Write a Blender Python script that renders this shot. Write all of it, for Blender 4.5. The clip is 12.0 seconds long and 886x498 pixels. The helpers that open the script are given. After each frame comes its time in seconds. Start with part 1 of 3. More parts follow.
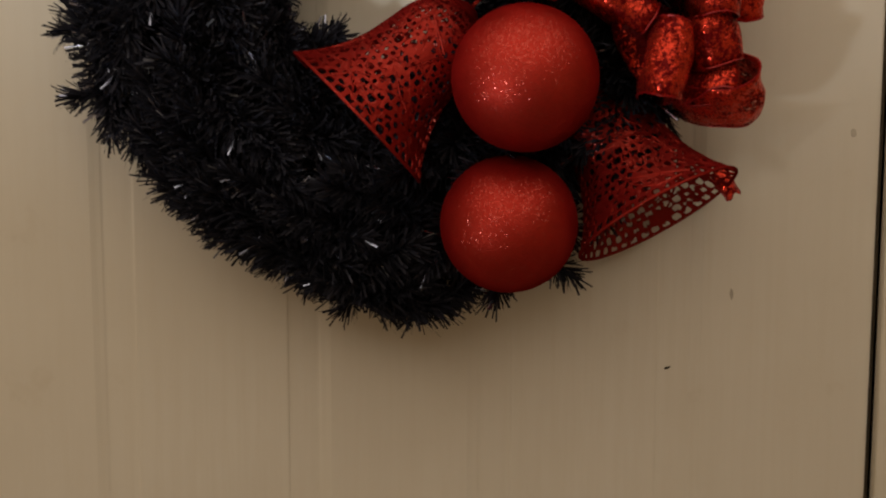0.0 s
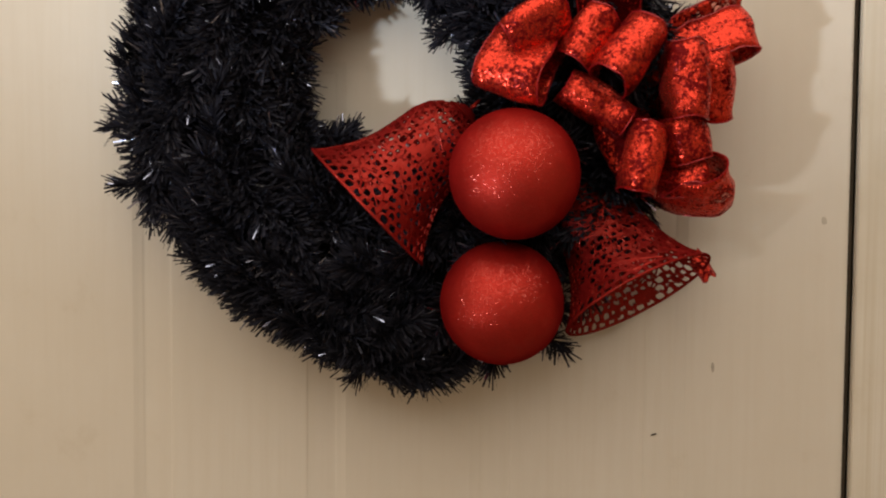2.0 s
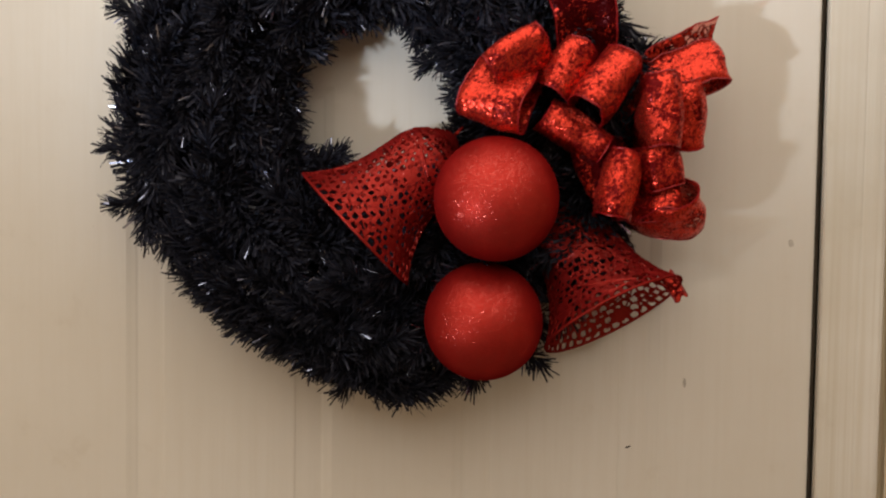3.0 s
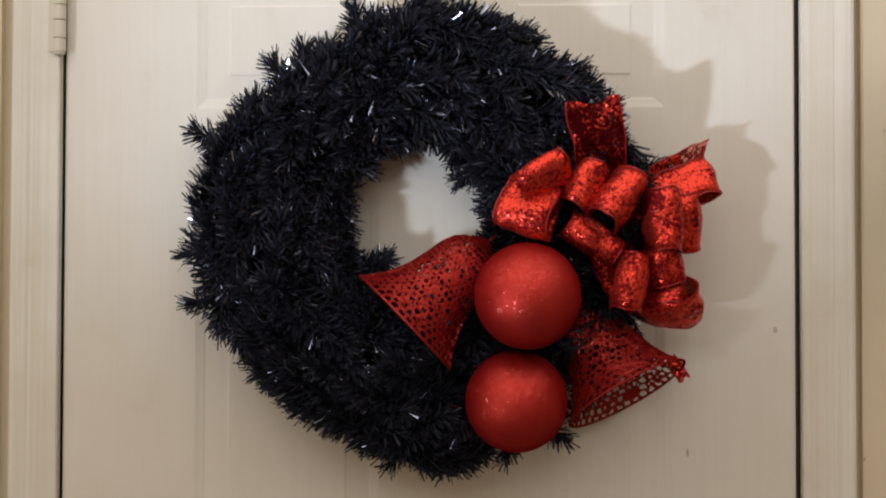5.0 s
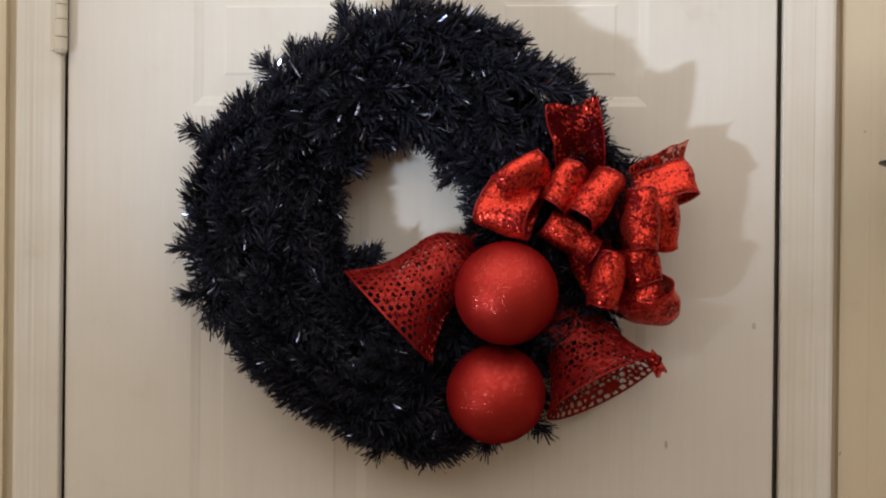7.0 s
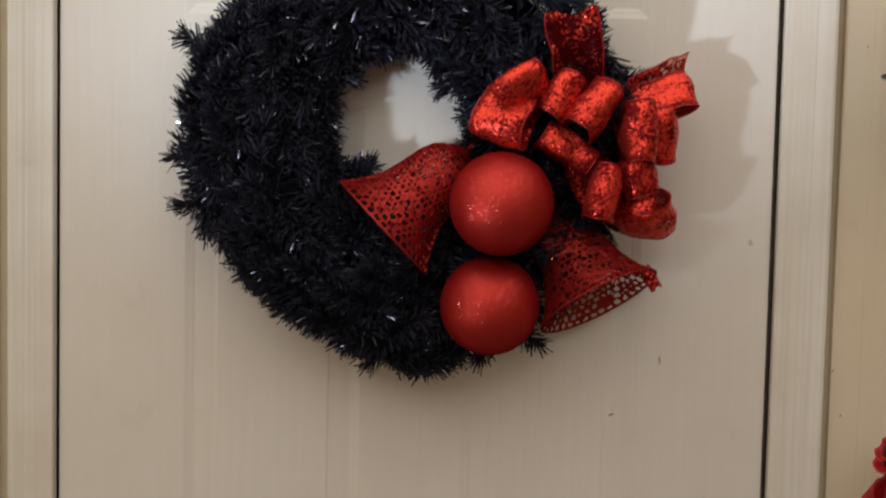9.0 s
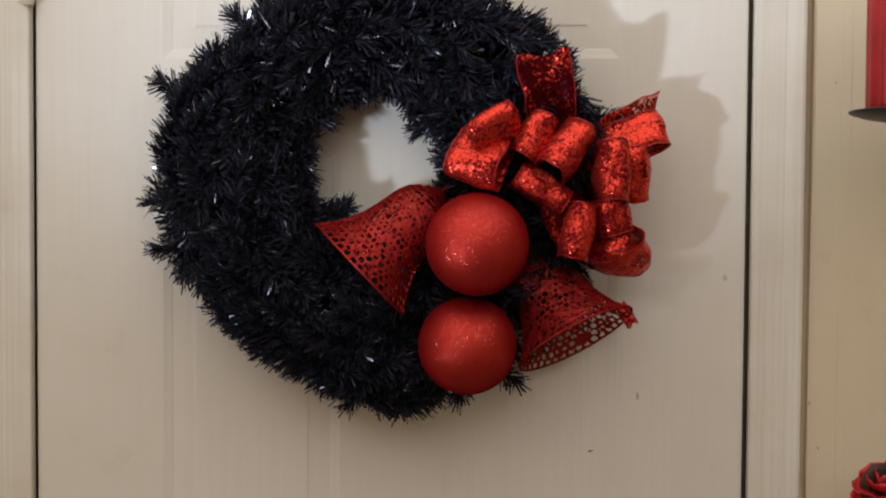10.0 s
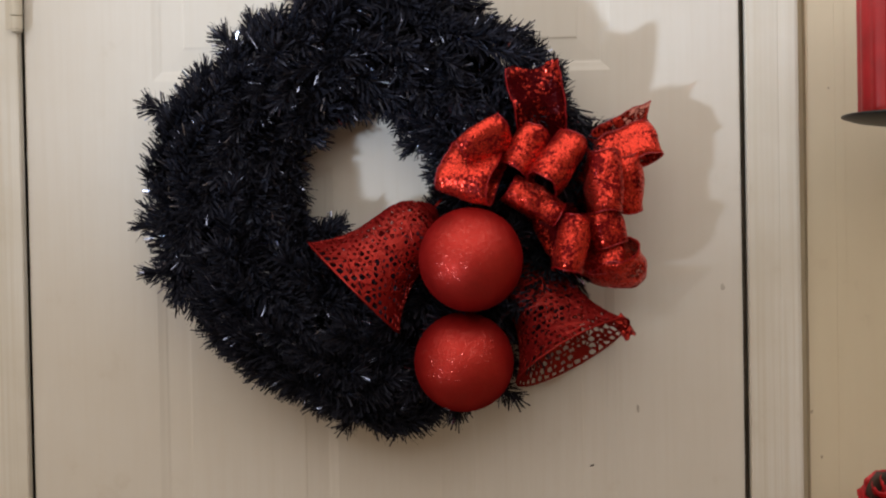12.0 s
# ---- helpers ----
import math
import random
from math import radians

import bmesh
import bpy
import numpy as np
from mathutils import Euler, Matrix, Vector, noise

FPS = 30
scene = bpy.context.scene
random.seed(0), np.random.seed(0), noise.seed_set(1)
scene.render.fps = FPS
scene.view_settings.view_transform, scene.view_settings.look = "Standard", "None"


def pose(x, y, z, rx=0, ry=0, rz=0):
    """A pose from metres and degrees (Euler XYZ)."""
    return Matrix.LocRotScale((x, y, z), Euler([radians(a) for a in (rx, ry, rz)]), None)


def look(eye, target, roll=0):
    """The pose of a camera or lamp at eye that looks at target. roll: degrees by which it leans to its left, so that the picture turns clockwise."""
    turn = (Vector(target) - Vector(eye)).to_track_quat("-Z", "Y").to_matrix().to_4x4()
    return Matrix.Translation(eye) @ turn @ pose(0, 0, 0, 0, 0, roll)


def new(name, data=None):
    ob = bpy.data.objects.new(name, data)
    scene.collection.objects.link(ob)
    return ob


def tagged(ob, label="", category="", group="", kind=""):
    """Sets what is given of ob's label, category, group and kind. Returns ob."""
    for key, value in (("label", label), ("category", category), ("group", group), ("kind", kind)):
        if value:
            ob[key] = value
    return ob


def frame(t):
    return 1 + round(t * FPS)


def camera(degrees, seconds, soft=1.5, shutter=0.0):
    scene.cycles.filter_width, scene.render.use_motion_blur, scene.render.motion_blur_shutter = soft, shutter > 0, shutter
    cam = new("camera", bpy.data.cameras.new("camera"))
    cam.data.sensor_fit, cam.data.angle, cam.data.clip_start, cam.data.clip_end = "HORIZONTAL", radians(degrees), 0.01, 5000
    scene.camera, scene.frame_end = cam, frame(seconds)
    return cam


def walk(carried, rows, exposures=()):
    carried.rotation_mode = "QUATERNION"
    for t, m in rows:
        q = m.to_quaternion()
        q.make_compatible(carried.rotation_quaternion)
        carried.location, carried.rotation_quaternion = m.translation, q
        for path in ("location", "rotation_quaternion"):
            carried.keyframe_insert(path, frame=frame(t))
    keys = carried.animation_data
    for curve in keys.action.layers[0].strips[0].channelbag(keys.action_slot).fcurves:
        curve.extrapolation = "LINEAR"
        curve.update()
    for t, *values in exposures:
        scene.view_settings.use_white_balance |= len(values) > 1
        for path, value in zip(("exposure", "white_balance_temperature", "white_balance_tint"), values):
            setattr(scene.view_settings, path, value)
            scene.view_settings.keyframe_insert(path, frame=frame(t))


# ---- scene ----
cam = camera(43.9, 12.0, soft=2.1, shutter=0.5)
PATH = [
    (0, (0.077, -0.924, 1.461), (0.006, 1.062, 1.241), 0.1),
    (0.5, (0.077, -0.953, 1.446), (-0.017, 1.038, 1.286), -0.7),
    (1, (0.1, -0.971, 1.464), (-0.013, 1.018, 1.285), -0.8),
    (1.5, (0.116, -0.995, 1.486), (-0.008, 0.996, 1.343), 0.1),
    (2, (0.125, -1.015, 1.488), (-0.044, 0.974, 1.369), 0.4),
    (2.5, (0.118, -1.035, 1.495), (-0.071, 0.952, 1.369), 1.1),
    (3, (0.124, -1.055, 1.505), (-0.008, 0.938, 1.393), 0.8),
    (3.5, (0.089, -1.095, 1.524), (-0.02, 0.901, 1.466), 0.3),
    (3.7, (0.076, -1.125, 1.501), (0.005, 0.874, 1.507), -0.5),
    (5.3, (0.063, -1.23, 1.534), (-0.014, 0.768, 1.577), 0.6),
    (5.5, (0.068, -1.24, 1.558), (-0.01, 0.759, 1.555), 1.4),
    (6, (0.104, -1.26, 1.551), (0.038, 0.739, 1.544), 1.4),
    (6.5, (0.097, -1.261, 1.57), (-0.003, 0.736, 1.553), 1.2),
    (7, (0.116, -1.25, 1.544), (-0.016, 0.745, 1.537), 0.6),
    (7.2, (0.111, -1.249, 1.537), (-0.003, 0.747, 1.517), 0.8),
    (8.8, (0.116, -1.246, 1.501), (-0.011, 0.746, 1.376), 0.9),
    (9, (0.123, -1.243, 1.514), (-0.01, 0.749, 1.397), 1.3),
    (9.5, (0.13, -1.246, 1.523), (0.018, 0.748, 1.432), 0.5),
    (10, (0.131, -1.249, 1.529), (0.026, 0.747, 1.461), 0.4),
    (10.5, (0.136, -1.249, 1.534), (0.029, 0.748, 1.483), -0.1),
    (11, (0.14, -1.245, 1.531), (0.031, 0.751, 1.493), -0.2),
    (11.5, (0.14, -1.242, 1.536), (0.023, 0.755, 1.505), -0.4),
    (12, (0.143, -1.24, 1.526), (0.028, 0.756, 1.492), -1.1),
]
walk(cam, [(t, look(eye, target, roll)) for t, eye, target, roll in PATH],
     ((0.0, -0.36, 7850, 10), (0.5, 0.03, 7600, 10), (1.0, 0.20, 7450, 10), (1.5, 0.32, 7250, 10), (2.5, 0.36, 6900, 10), (3.5, 0.33, 6600, 10),
      (5.5, 0.25, 6250, 10), (12.0, 0.21, 6200, 10)))

# ---------------------------------------------------------------- light
world = bpy.data.worlds.new("world")
scene.world = world
world.use_nodes = True
world.node_tree.nodes["Background"].inputs[0].default_value = (0.9, 0.85, 0.8, 1)
world.node_tree.nodes["Background"].inputs[1].default_value = 0.02


def lamp(name, kind, m, power, colour, size, depth=0.0):
    data = bpy.data.lights.new(name, kind)
    data.energy, data.color = power, colour
    if kind == "AREA":
        data.shape, data.size, data.size_y = "RECTANGLE", size, depth
    else:
        data.shadow_soft_size = size
    ob = new(name, data)
    ob.matrix_world = m
    return data


# unseen lamp low at far left, inferred from shadows, aimed up towards the wreath
left_key = lamp("left_key_light", "SPOT", look((-2.30, -2.70, 0.47), (0.16, 0.0, 1.95)), 295, (0.74, 0.86, 1.0), 0.08)
left_key.spot_size, left_key.spot_blend = radians(17.4), 1.0
# warm fill light added at the same spot, to brighten the lower door
lamp("warm_fill_light", "POINT", look((-2.30, -2.70, 0.62), (0.0, 0.0, 1.5)), 27, (1.0, 0.85, 0.66), 0.22)
# wide soft fill added under the ceiling, standing in for bounced light
lamp("ceiling_bounce_fill", "AREA", pose(-0.15, -1.75, 2.43), 44, (1.0, 0.94, 0.85), 3.2, 3.4)



# ---------------------------------------------------------------- materials
def material(name):
    mat = bpy.data.materials.new(name)
    mat.use_nodes = True
    nt = mat.node_tree
    return mat, nt, nt.nodes["Principled BSDF"]


def node(nt, kind, operation=""):
    n = nt.nodes.new(kind)
    if operation:
        n.operation = operation
    return n


def coords(nt, scale=(1, 1, 1), space="Object"):
    tc = nt.nodes.new("ShaderNodeTexCoord")
    mp = nt.nodes.new("ShaderNodeMapping")
    mp.inputs["Scale"].default_value = scale
    nt.links.new(tc.outputs[space], mp.inputs[0])
    return mp.outputs[0]


def noise_tex(nt, vec, scale, detail=4, rough=0.55):
    n = nt.nodes.new("ShaderNodeTexNoise")
    n.inputs["Scale"].default_value, n.inputs["Detail"].default_value, n.inputs["Roughness"].default_value = scale, detail, rough
    nt.links.new(vec, n.inputs["Vector"])
    return n.outputs["Fac"]


def ramp(nt, fac, stops):
    r = nt.nodes.new("ShaderNodeValToRGB")
    e = r.color_ramp.elements
    while len(e) < len(stops):
        e.new(0.5)
    for k, (p, c) in enumerate(stops):
        e[k].position, e[k].color = p, (*c, 1)
    nt.links.new(fac, r.inputs[0])
    return r.outputs[0]


def mix(nt, fac, a, b, mode="MIX"):
    m = nt.nodes.new("ShaderNodeMix")
    m.data_type, m.blend_type = "RGBA", mode
    for sock, v in ((m.inputs[0], fac), (m.inputs[6], a), (m.inputs[7], b)):
        if isinstance(v, (int, float)):
            sock.default_value = v
        elif isinstance(v, tuple):
            sock.default_value = (*v, 1)
        else:
            nt.links.new(v, sock)
    return m.outputs[2]


def bump(nt, height, strength, distance, normal=None):
    b = nt.nodes.new("ShaderNodeBump")
    b.inputs["Strength"].default_value, b.inputs["Distance"].default_value = strength, distance
    nt.links.new(height, b.inputs["Height"])
    if normal is not None:
        nt.links.new(normal, b.inputs["Normal"])
    return b.outputs[0]


def paint(name, a, b, grime, rough=0.45, streak=(30, 30, 2), relief=0.15, streaks=0.35):
    """Old house paint: brushed along z, with yellowed patches and faint grime."""
    mat, nt, bs = material(name)
    v = coords(nt)
    vs = coords(nt, streak)
    patches = noise_tex(nt, v, 3.5, 5, 0.6)
    col = mix(nt, ramp(nt, patches, [(0.35, (0, 0, 0)), (0.7, (1, 1, 1))]), a, b)
    brush = noise_tex(nt, vs, 4, 5, 0.6)
    col = mix(nt, ramp(nt, brush, [(0.42, (0, 0, 0)), (0.72, (streaks,) * 3)]), col, b)
    dirt = noise_tex(nt, v, 14, 6, 0.7)
    col = mix(nt, ramp(nt, dirt, [(0.60, (0, 0, 0)), (0.78, (0.35, 0.35, 0.35))]), col, grime)
    nt.links.new(col, bs.inputs["Base Color"])
    bs.inputs["Roughness"].default_value = rough
    n1 = bump(nt, brush, relief, 0.0006)
    nt.links.new(bump(nt, noise_tex(nt, v, 220, 3), relief, 0.0003, n1), bs.inputs["Normal"])
    return mat


DOOR = paint("door_paint", (0.72, 0.69, 0.645), (0.66, 0.615, 0.55), (0.52, 0.45, 0.36), 0.45, (30, 30, 1.4), 0.15, 0.55)
TRIM = paint("trim_paint", (0.76, 0.74, 0.70), (0.62, 0.57, 0.48), (0.50, 0.44, 0.34), 0.42, (60, 60, 0.5), 0.3, 0.85)
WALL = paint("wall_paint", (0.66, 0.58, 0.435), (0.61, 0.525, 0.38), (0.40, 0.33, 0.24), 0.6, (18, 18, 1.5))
# for walls out of view; cream chosen to warm the light they bounce
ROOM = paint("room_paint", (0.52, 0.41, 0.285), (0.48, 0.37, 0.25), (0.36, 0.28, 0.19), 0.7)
HINGE = paint("hinge_paint", (0.62, 0.57, 0.47), (0.56, 0.50, 0.40), (0.36, 0.29, 0.2), 0.35)


def plain(name, colour, rough=0.5, metal=0.0, scale=60, vary=0.35, relief=0.2):
    mat, nt, bs = material(name)
    v = coords(nt)
    f = noise_tex(nt, v, scale, 5)
    dark = tuple(c * (1 - vary) for c in colour)
    nt.links.new(mix(nt, ramp(nt, f, [(0.35, (0, 0, 0)), (0.65, (1, 1, 1))]), dark, colour), bs.inputs["Base Color"])
    bs.inputs["Roughness"].default_value, bs.inputs["Metallic"].default_value = rough, metal
    nt.links.new(bump(nt, f, relief, 0.0008), bs.inputs["Normal"])
    return mat


# floor and ceiling are out of view, coloured for the light they bounce
FLOOR = plain("floor_carpet", (0.20, 0.15, 0.105), 0.95, 0, 300, 0.4, 0.6)
CEILING = plain("ceiling_paint", (0.66, 0.57, 0.43), 0.9, 0, 90, 0.08, 0.3)
# dark colour standing in for shade in the door gaps and behind the leaf
GAP_SHADE = plain("gap_shade", (0.10, 0.075, 0.05), 0.8, 0, 40)
CHIP = plain("bare_chip", (0.035, 0.028, 0.022), 0.8)
SCUFF = plain("scuff", (0.61, 0.56, 0.49), 0.8)
WALL_SCUFF = plain("wall_scuff", (0.44, 0.36, 0.26), 0.8)
STRAP = plain("strap_black", (0.014, 0.013, 0.014), 0.55, 0, 500, 0.4, 0.4)
IRON = plain("black_iron", (0.020, 0.019, 0.019), 0.42, 0.3, 120, 0.4, 0.4)
WAX = plain("red_wax", (0.40, 0.010, 0.014), 0.45, 0, 30, 0.3, 0.15)
PETAL = plain("red_petal", (0.50, 0.010, 0.016), 0.5, 0, 90, 0.45, 0.4)
TWIG = plain("brown_twig", (0.05, 0.03, 0.02), 0.7, 0, 90)
# near black, standing in for the shade deep between the sprigs
CORE_SHADE = plain("core_shade", (0.003, 0.003, 0.003), 1.0, 0, 200)
CORE_SHADE.node_tree.nodes["Principled BSDF"].inputs["Specular IOR Level"].default_value = 0.05


def tinsel():
    """Cut black film: mostly dull, one strip in ten coloured pale blue metal to paint glints."""
    mat, nt, bs = material("black_tinsel")
    geo = nt.nodes.new("ShaderNodeNewGeometry")
    pick = geo.outputs["Random Per Island"]
    nt.links.new(ramp(nt, pick, [(0.0, (0.017, 0.017, 0.024)), (0.6, (0.021, 0.021, 0.030)), (0.89, (0.034, 0.034, 0.050)), (0.90, (0.38, 0.42, 0.60))]), bs.inputs["Base Color"])
    nt.links.new(ramp(nt, pick, [(0.0, (0.80,) * 3), (0.80, (0.60,) * 3), (0.90, (0.20,) * 3)]), bs.inputs["Roughness"])
    nt.links.new(ramp(nt, pick, [(0.0, (0.03,) * 3), (0.80, (0.06,) * 3), (0.84, (0.5,) * 3)]), bs.inputs["Specular IOR Level"])
    nt.links.new(ramp(nt, pick, [(0.89, (0.0,) * 3), (0.90, (0.95,) * 3)]), bs.inputs["Metallic"])
    return mat


TINSEL = tinsel()


def facets(nt, vec, scale, amount):
    """Normals tilted cell by cell, as on glitter flakes."""
    vo = nt.nodes.new("ShaderNodeTexVoronoi")
    vo.inputs["Scale"].default_value = scale
    nt.links.new(vec, vo.inputs["Vector"])
    sub = nt.nodes.new("ShaderNodeVectorMath")
    sub.operation = "SUBTRACT"
    sub.inputs[1].default_value = (0.5, 0.5, 0.5)
    nt.links.new(vo.outputs["Color"], sub.inputs[0])
    sc = nt.nodes.new("ShaderNodeVectorMath")
    sc.operation = "SCALE"
    sc.inputs["Scale"].default_value = amount
    nt.links.new(sub.outputs[0], sc.inputs[0])
    geo = nt.nodes.new("ShaderNodeNewGeometry")
    add = nt.nodes.new("ShaderNodeVectorMath")
    nt.links.new(geo.outputs["Normal"], add.inputs[0])
    nt.links.new(sc.outputs[0], add.inputs[1])
    nrm = nt.nodes.new("ShaderNodeVectorMath")
    nrm.operation = "NORMALIZE"
    nt.links.new(add.outputs[0], nrm.inputs[0])
    return nrm.outputs[0], vo


def glitter(name, colour, dark, scale, spread, coat, sheen, share, soften):
    """Dense red glitter: a red bed with a soft metallic sheen, under small tilted flakes."""
    mat, nt, bs = material(name)
    v = coords(nt)
    n, vo = facets(nt, v, scale, spread)
    blotch = noise_tex(nt, v, 45, 5, 0.65)
    col = mix(nt, ramp(nt, blotch, [(0.32, (0, 0, 0)), (0.68, (1, 1, 1))]), dark, colour)
    fine = noise_tex(nt, v, 650, 3, 0.7)
    col = mix(nt, ramp(nt, fine, [(0.40, (0.6, 0.6, 0.6)), (0.60, (0, 0, 0))]), col, dark)
    nt.links.new(col, bs.inputs["Base Color"])
    bs.inputs["Roughness"].default_value = 0.8
    bs.inputs["Specular IOR Level"].default_value = 0.0
    grain = bump(nt, fine, 0.5, 0.0004)
    nt.links.new(grain, bs.inputs["Normal"])
    soft = nt.nodes.new("ShaderNodeBsdfGlossy")
    soft.inputs["Color"].default_value = (0.80, 0.070, 0.052, 1)
    soft.inputs["Roughness"].default_value = soften
    nt.links.new(grain, soft.inputs["Normal"])
    bed = nt.nodes.new("ShaderNodeMixShader")
    lw = nt.nodes.new("ShaderNodeLayerWeight")
    lw.inputs["Blend"].default_value = 0.5
    gloss = node(nt, "ShaderNodeMapRange")
    gloss.inputs["From Min"].default_value, gloss.inputs["From Max"].default_value = 0.0, 0.75
    gloss.inputs["To Min"].default_value, gloss.inputs["To Max"].default_value = sheen, 0.04
    nt.links.new(lw.outputs["Facing"], gloss.inputs["Value"])
    nt.links.new(gloss.outputs[0], bed.inputs[0])
    nt.links.new(bs.outputs[0], bed.inputs[1])
    nt.links.new(soft.outputs[0], bed.inputs[2])
    sep = nt.nodes.new("ShaderNodeSeparateColor")
    nt.links.new(vo.outputs["Color"], sep.inputs[0])
    pick = node(nt, "ShaderNodeMath", operation="LESS_THAN")
    pick.inputs[1].default_value = share
    nt.links.new(sep.outputs["Blue"], pick.inputs[0])
    dot = node(nt, "ShaderNodeMath", operation="LESS_THAN")
    dot.inputs[1].default_value = 0.45
    nt.links.new(vo.outputs["Distance"], dot.inputs[0])
    both = node(nt, "ShaderNodeMath", operation="MULTIPLY")
    nt.links.new(pick.outputs[0], both.inputs[0])
    nt.links.new(dot.outputs[0], both.inputs[1])
    w = node(nt, "ShaderNodeMath", operation="MULTIPLY")
    w.inputs[1].default_value = coat
    nt.links.new(both.outputs[0], w.inputs[0])
    face = node(nt, "ShaderNodeMapRange")
    face.inputs["From Min"].default_value, face.inputs["From Max"].default_value = 0.15, 0.75
    face.inputs["To Min"].default_value, face.inputs["To Max"].default_value = 1.0, 0.05
    nt.links.new(lw.outputs["Facing"], face.inputs["Value"])
    w2 = node(nt, "ShaderNodeMath", operation="MULTIPLY")
    nt.links.new(w.outputs[0], w2.inputs[0])
    nt.links.new(face.outputs[0], w2.inputs[1])
    flake = nt.nodes.new("ShaderNodeBsdfGlossy")
    flake.inputs["Color"].default_value = (1.0, 0.24, 0.20, 1)
    flake.inputs["Roughness"].default_value = 0.23
    nt.links.new(n, flake.inputs["Normal"])
    ms = nt.nodes.new("ShaderNodeMixShader")
    nt.links.new(w2.outputs[0], ms.inputs[0])
    nt.links.new(bed.outputs[0], ms.inputs[1])
    nt.links.new(flake.outputs[0], ms.inputs[2])
    nt.links.new(ms.outputs[0], nt.nodes["Material Output"].inputs["Surface"])
    return mat


BALL = glitter("ball_glitter", (0.215, 0.008, 0.008), (0.12, 0.004, 0.004), 820, 0.70, 0.17, 0.42, 0.85, 0.54)
BELL = glitter("bell_glitter", (0.17, 0.008, 0.009), (0.07, 0.003, 0.003), 900, 0.8, 0.15, 0.28, 0.5, 0.5)


def foil_ribbon(name, gaps, bare=0.43, ground=(0.13, 0.004, 0.005)):
    """Sheer ribbon with crackled red foil; gaps: the share that is see-through; bare: the share without foil."""
    mat, nt, bs = material(name)
    v = coords(nt)
    n, vo = facets(nt, v, 620, 0.46)
    crack = noise_tex(nt, v, 250, 5, 0.75)
    broad = noise_tex(nt, v, 48, 4, 0.6)
    mixf = nt.nodes.new("ShaderNodeMath")
    mixf.operation = "MULTIPLY_ADD"
    mixf.inputs[1].default_value = 0.6
    nt.links.new(crack, mixf.inputs[0])
    sc = nt.nodes.new("ShaderNodeMath")
    sc.operation = "MULTIPLY"
    sc.inputs[1].default_value = 0.4
    nt.links.new(broad, sc.inputs[0])
    nt.links.new(sc.outputs[0], mixf.inputs[2])
    foil = ramp(nt, mixf.outputs[0], [(bare, (0, 0, 0)), (bare + 0.045, (1, 1, 1))])
    nt.links.new(mix(nt, foil, ground, (0.64, 0.050, 0.030)), bs.inputs["Base Color"])
    nt.links.new(mix(nt, foil, (0.2,) * 3, (0.85,) * 3), bs.inputs["Metallic"])
    bs.inputs["Specular IOR Level"].default_value = 0.04
    nt.links.new(ramp(nt, vo.outputs["Color"], [(0.0, (0.20,) * 3), (0.5, (0.30,) * 3), (1.0, (0.45,) * 3)]), bs.inputs["Roughness"])
    nt.links.new(n, bs.inputs["Normal"])
    tr = nt.nodes.new("ShaderNodeBsdfTransparent")
    tr.inputs[0].default_value = (0.95, 0.60, 0.56, 1)
    hole = ramp(nt, mixf.outputs[0], [(gaps, (1, 1, 1)), (gaps + 0.02, (0, 0, 0))])
    ms = nt.nodes.new("ShaderNodeMixShader")
    nt.links.new(hole, ms.inputs[0])
    nt.links.new(bs.outputs[0], ms.inputs[1])
    nt.links.new(tr.outputs[0], ms.inputs[2])
    nt.links.new(ms.outputs[0], nt.nodes["Material Output"].inputs["Surface"])
    return mat


RIBBON = foil_ribbon("foil_ribbon", 0.25, 0.465)
# the same ribbon with less foil on a darker ground
DARK_FOIL = foil_ribbon("dark_foil_ribbon", 0.36, 0.535, (0.045, 0.001, 0.002))
SHEER = foil_ribbon("sheer_foil_ribbon", 0.46, 0.50, (0.10, 0.003, 0.004))
LIGHT = foil_ribbon("thin_foil_ribbon", 0.40, 0.44)
EDGE = plain("ribbon_edge", (0.36, 0.008, 0.012), 0.35, 0.3, 200)


# ---------------------------------------------------------------- building helpers
def mesh_of(name, bm, mat, smooth=False):
    me = bpy.data.meshes.new(name)
    bmesh.ops.recalc_face_normals(bm, faces=bm.faces)
    bm.to_mesh(me)
    bm.free()
    me.materials.append(mat)
    if smooth:
        me.shade_smooth()
    return me


def part(name, bm, mat, parent=None, label="", smooth=False):
    ob = new(name, mesh_of(name, bm, mat, smooth))
    ob.parent = parent
    return tagged(ob, label)


def empty(name, x=0, y=0, z=0):
    ob = new(name)
    ob.matrix_world = pose(x, y, z)
    ob.empty_display_size = 0.05
    bpy.context.view_layer.update()
    return ob


def under(ob, parent):
    """Parent ob without moving it."""
    ob.parent = parent
    ob.matrix_parent_inverse = parent.matrix_world.inverted()
    return ob


def box(bm, x0, x1, y0, y1, z0, z1, bevel=0.0):
    vs = [bm.verts.new((x, y, z)) for x in (x0, x1) for y in (y0, y1) for z in (z0, z1)]
    fs = [bm.faces.new([vs[i] for i in f]) for f in ((0, 1, 3, 2), (4, 6, 7, 5), (0, 4, 5, 1), (2, 3, 7, 6), (0, 2, 6, 4), (1, 5, 7, 3))]
    if bevel:
        bmesh.ops.recalc_face_normals(bm, faces=fs)
        bmesh.ops.bevel(bm, geom=list({e for f in fs for e in f.edges}), offset=bevel, segments=2, affect="EDGES", profile=0.6)
    return bm


def block(name, x0, x1, y0, y1, z0, z1, mat, bevel=0.0, parent=None, label=""):
    return part(name, box(bmesh.new(), x0, x1, y0, y1, z0, z1, bevel), mat, parent, label)


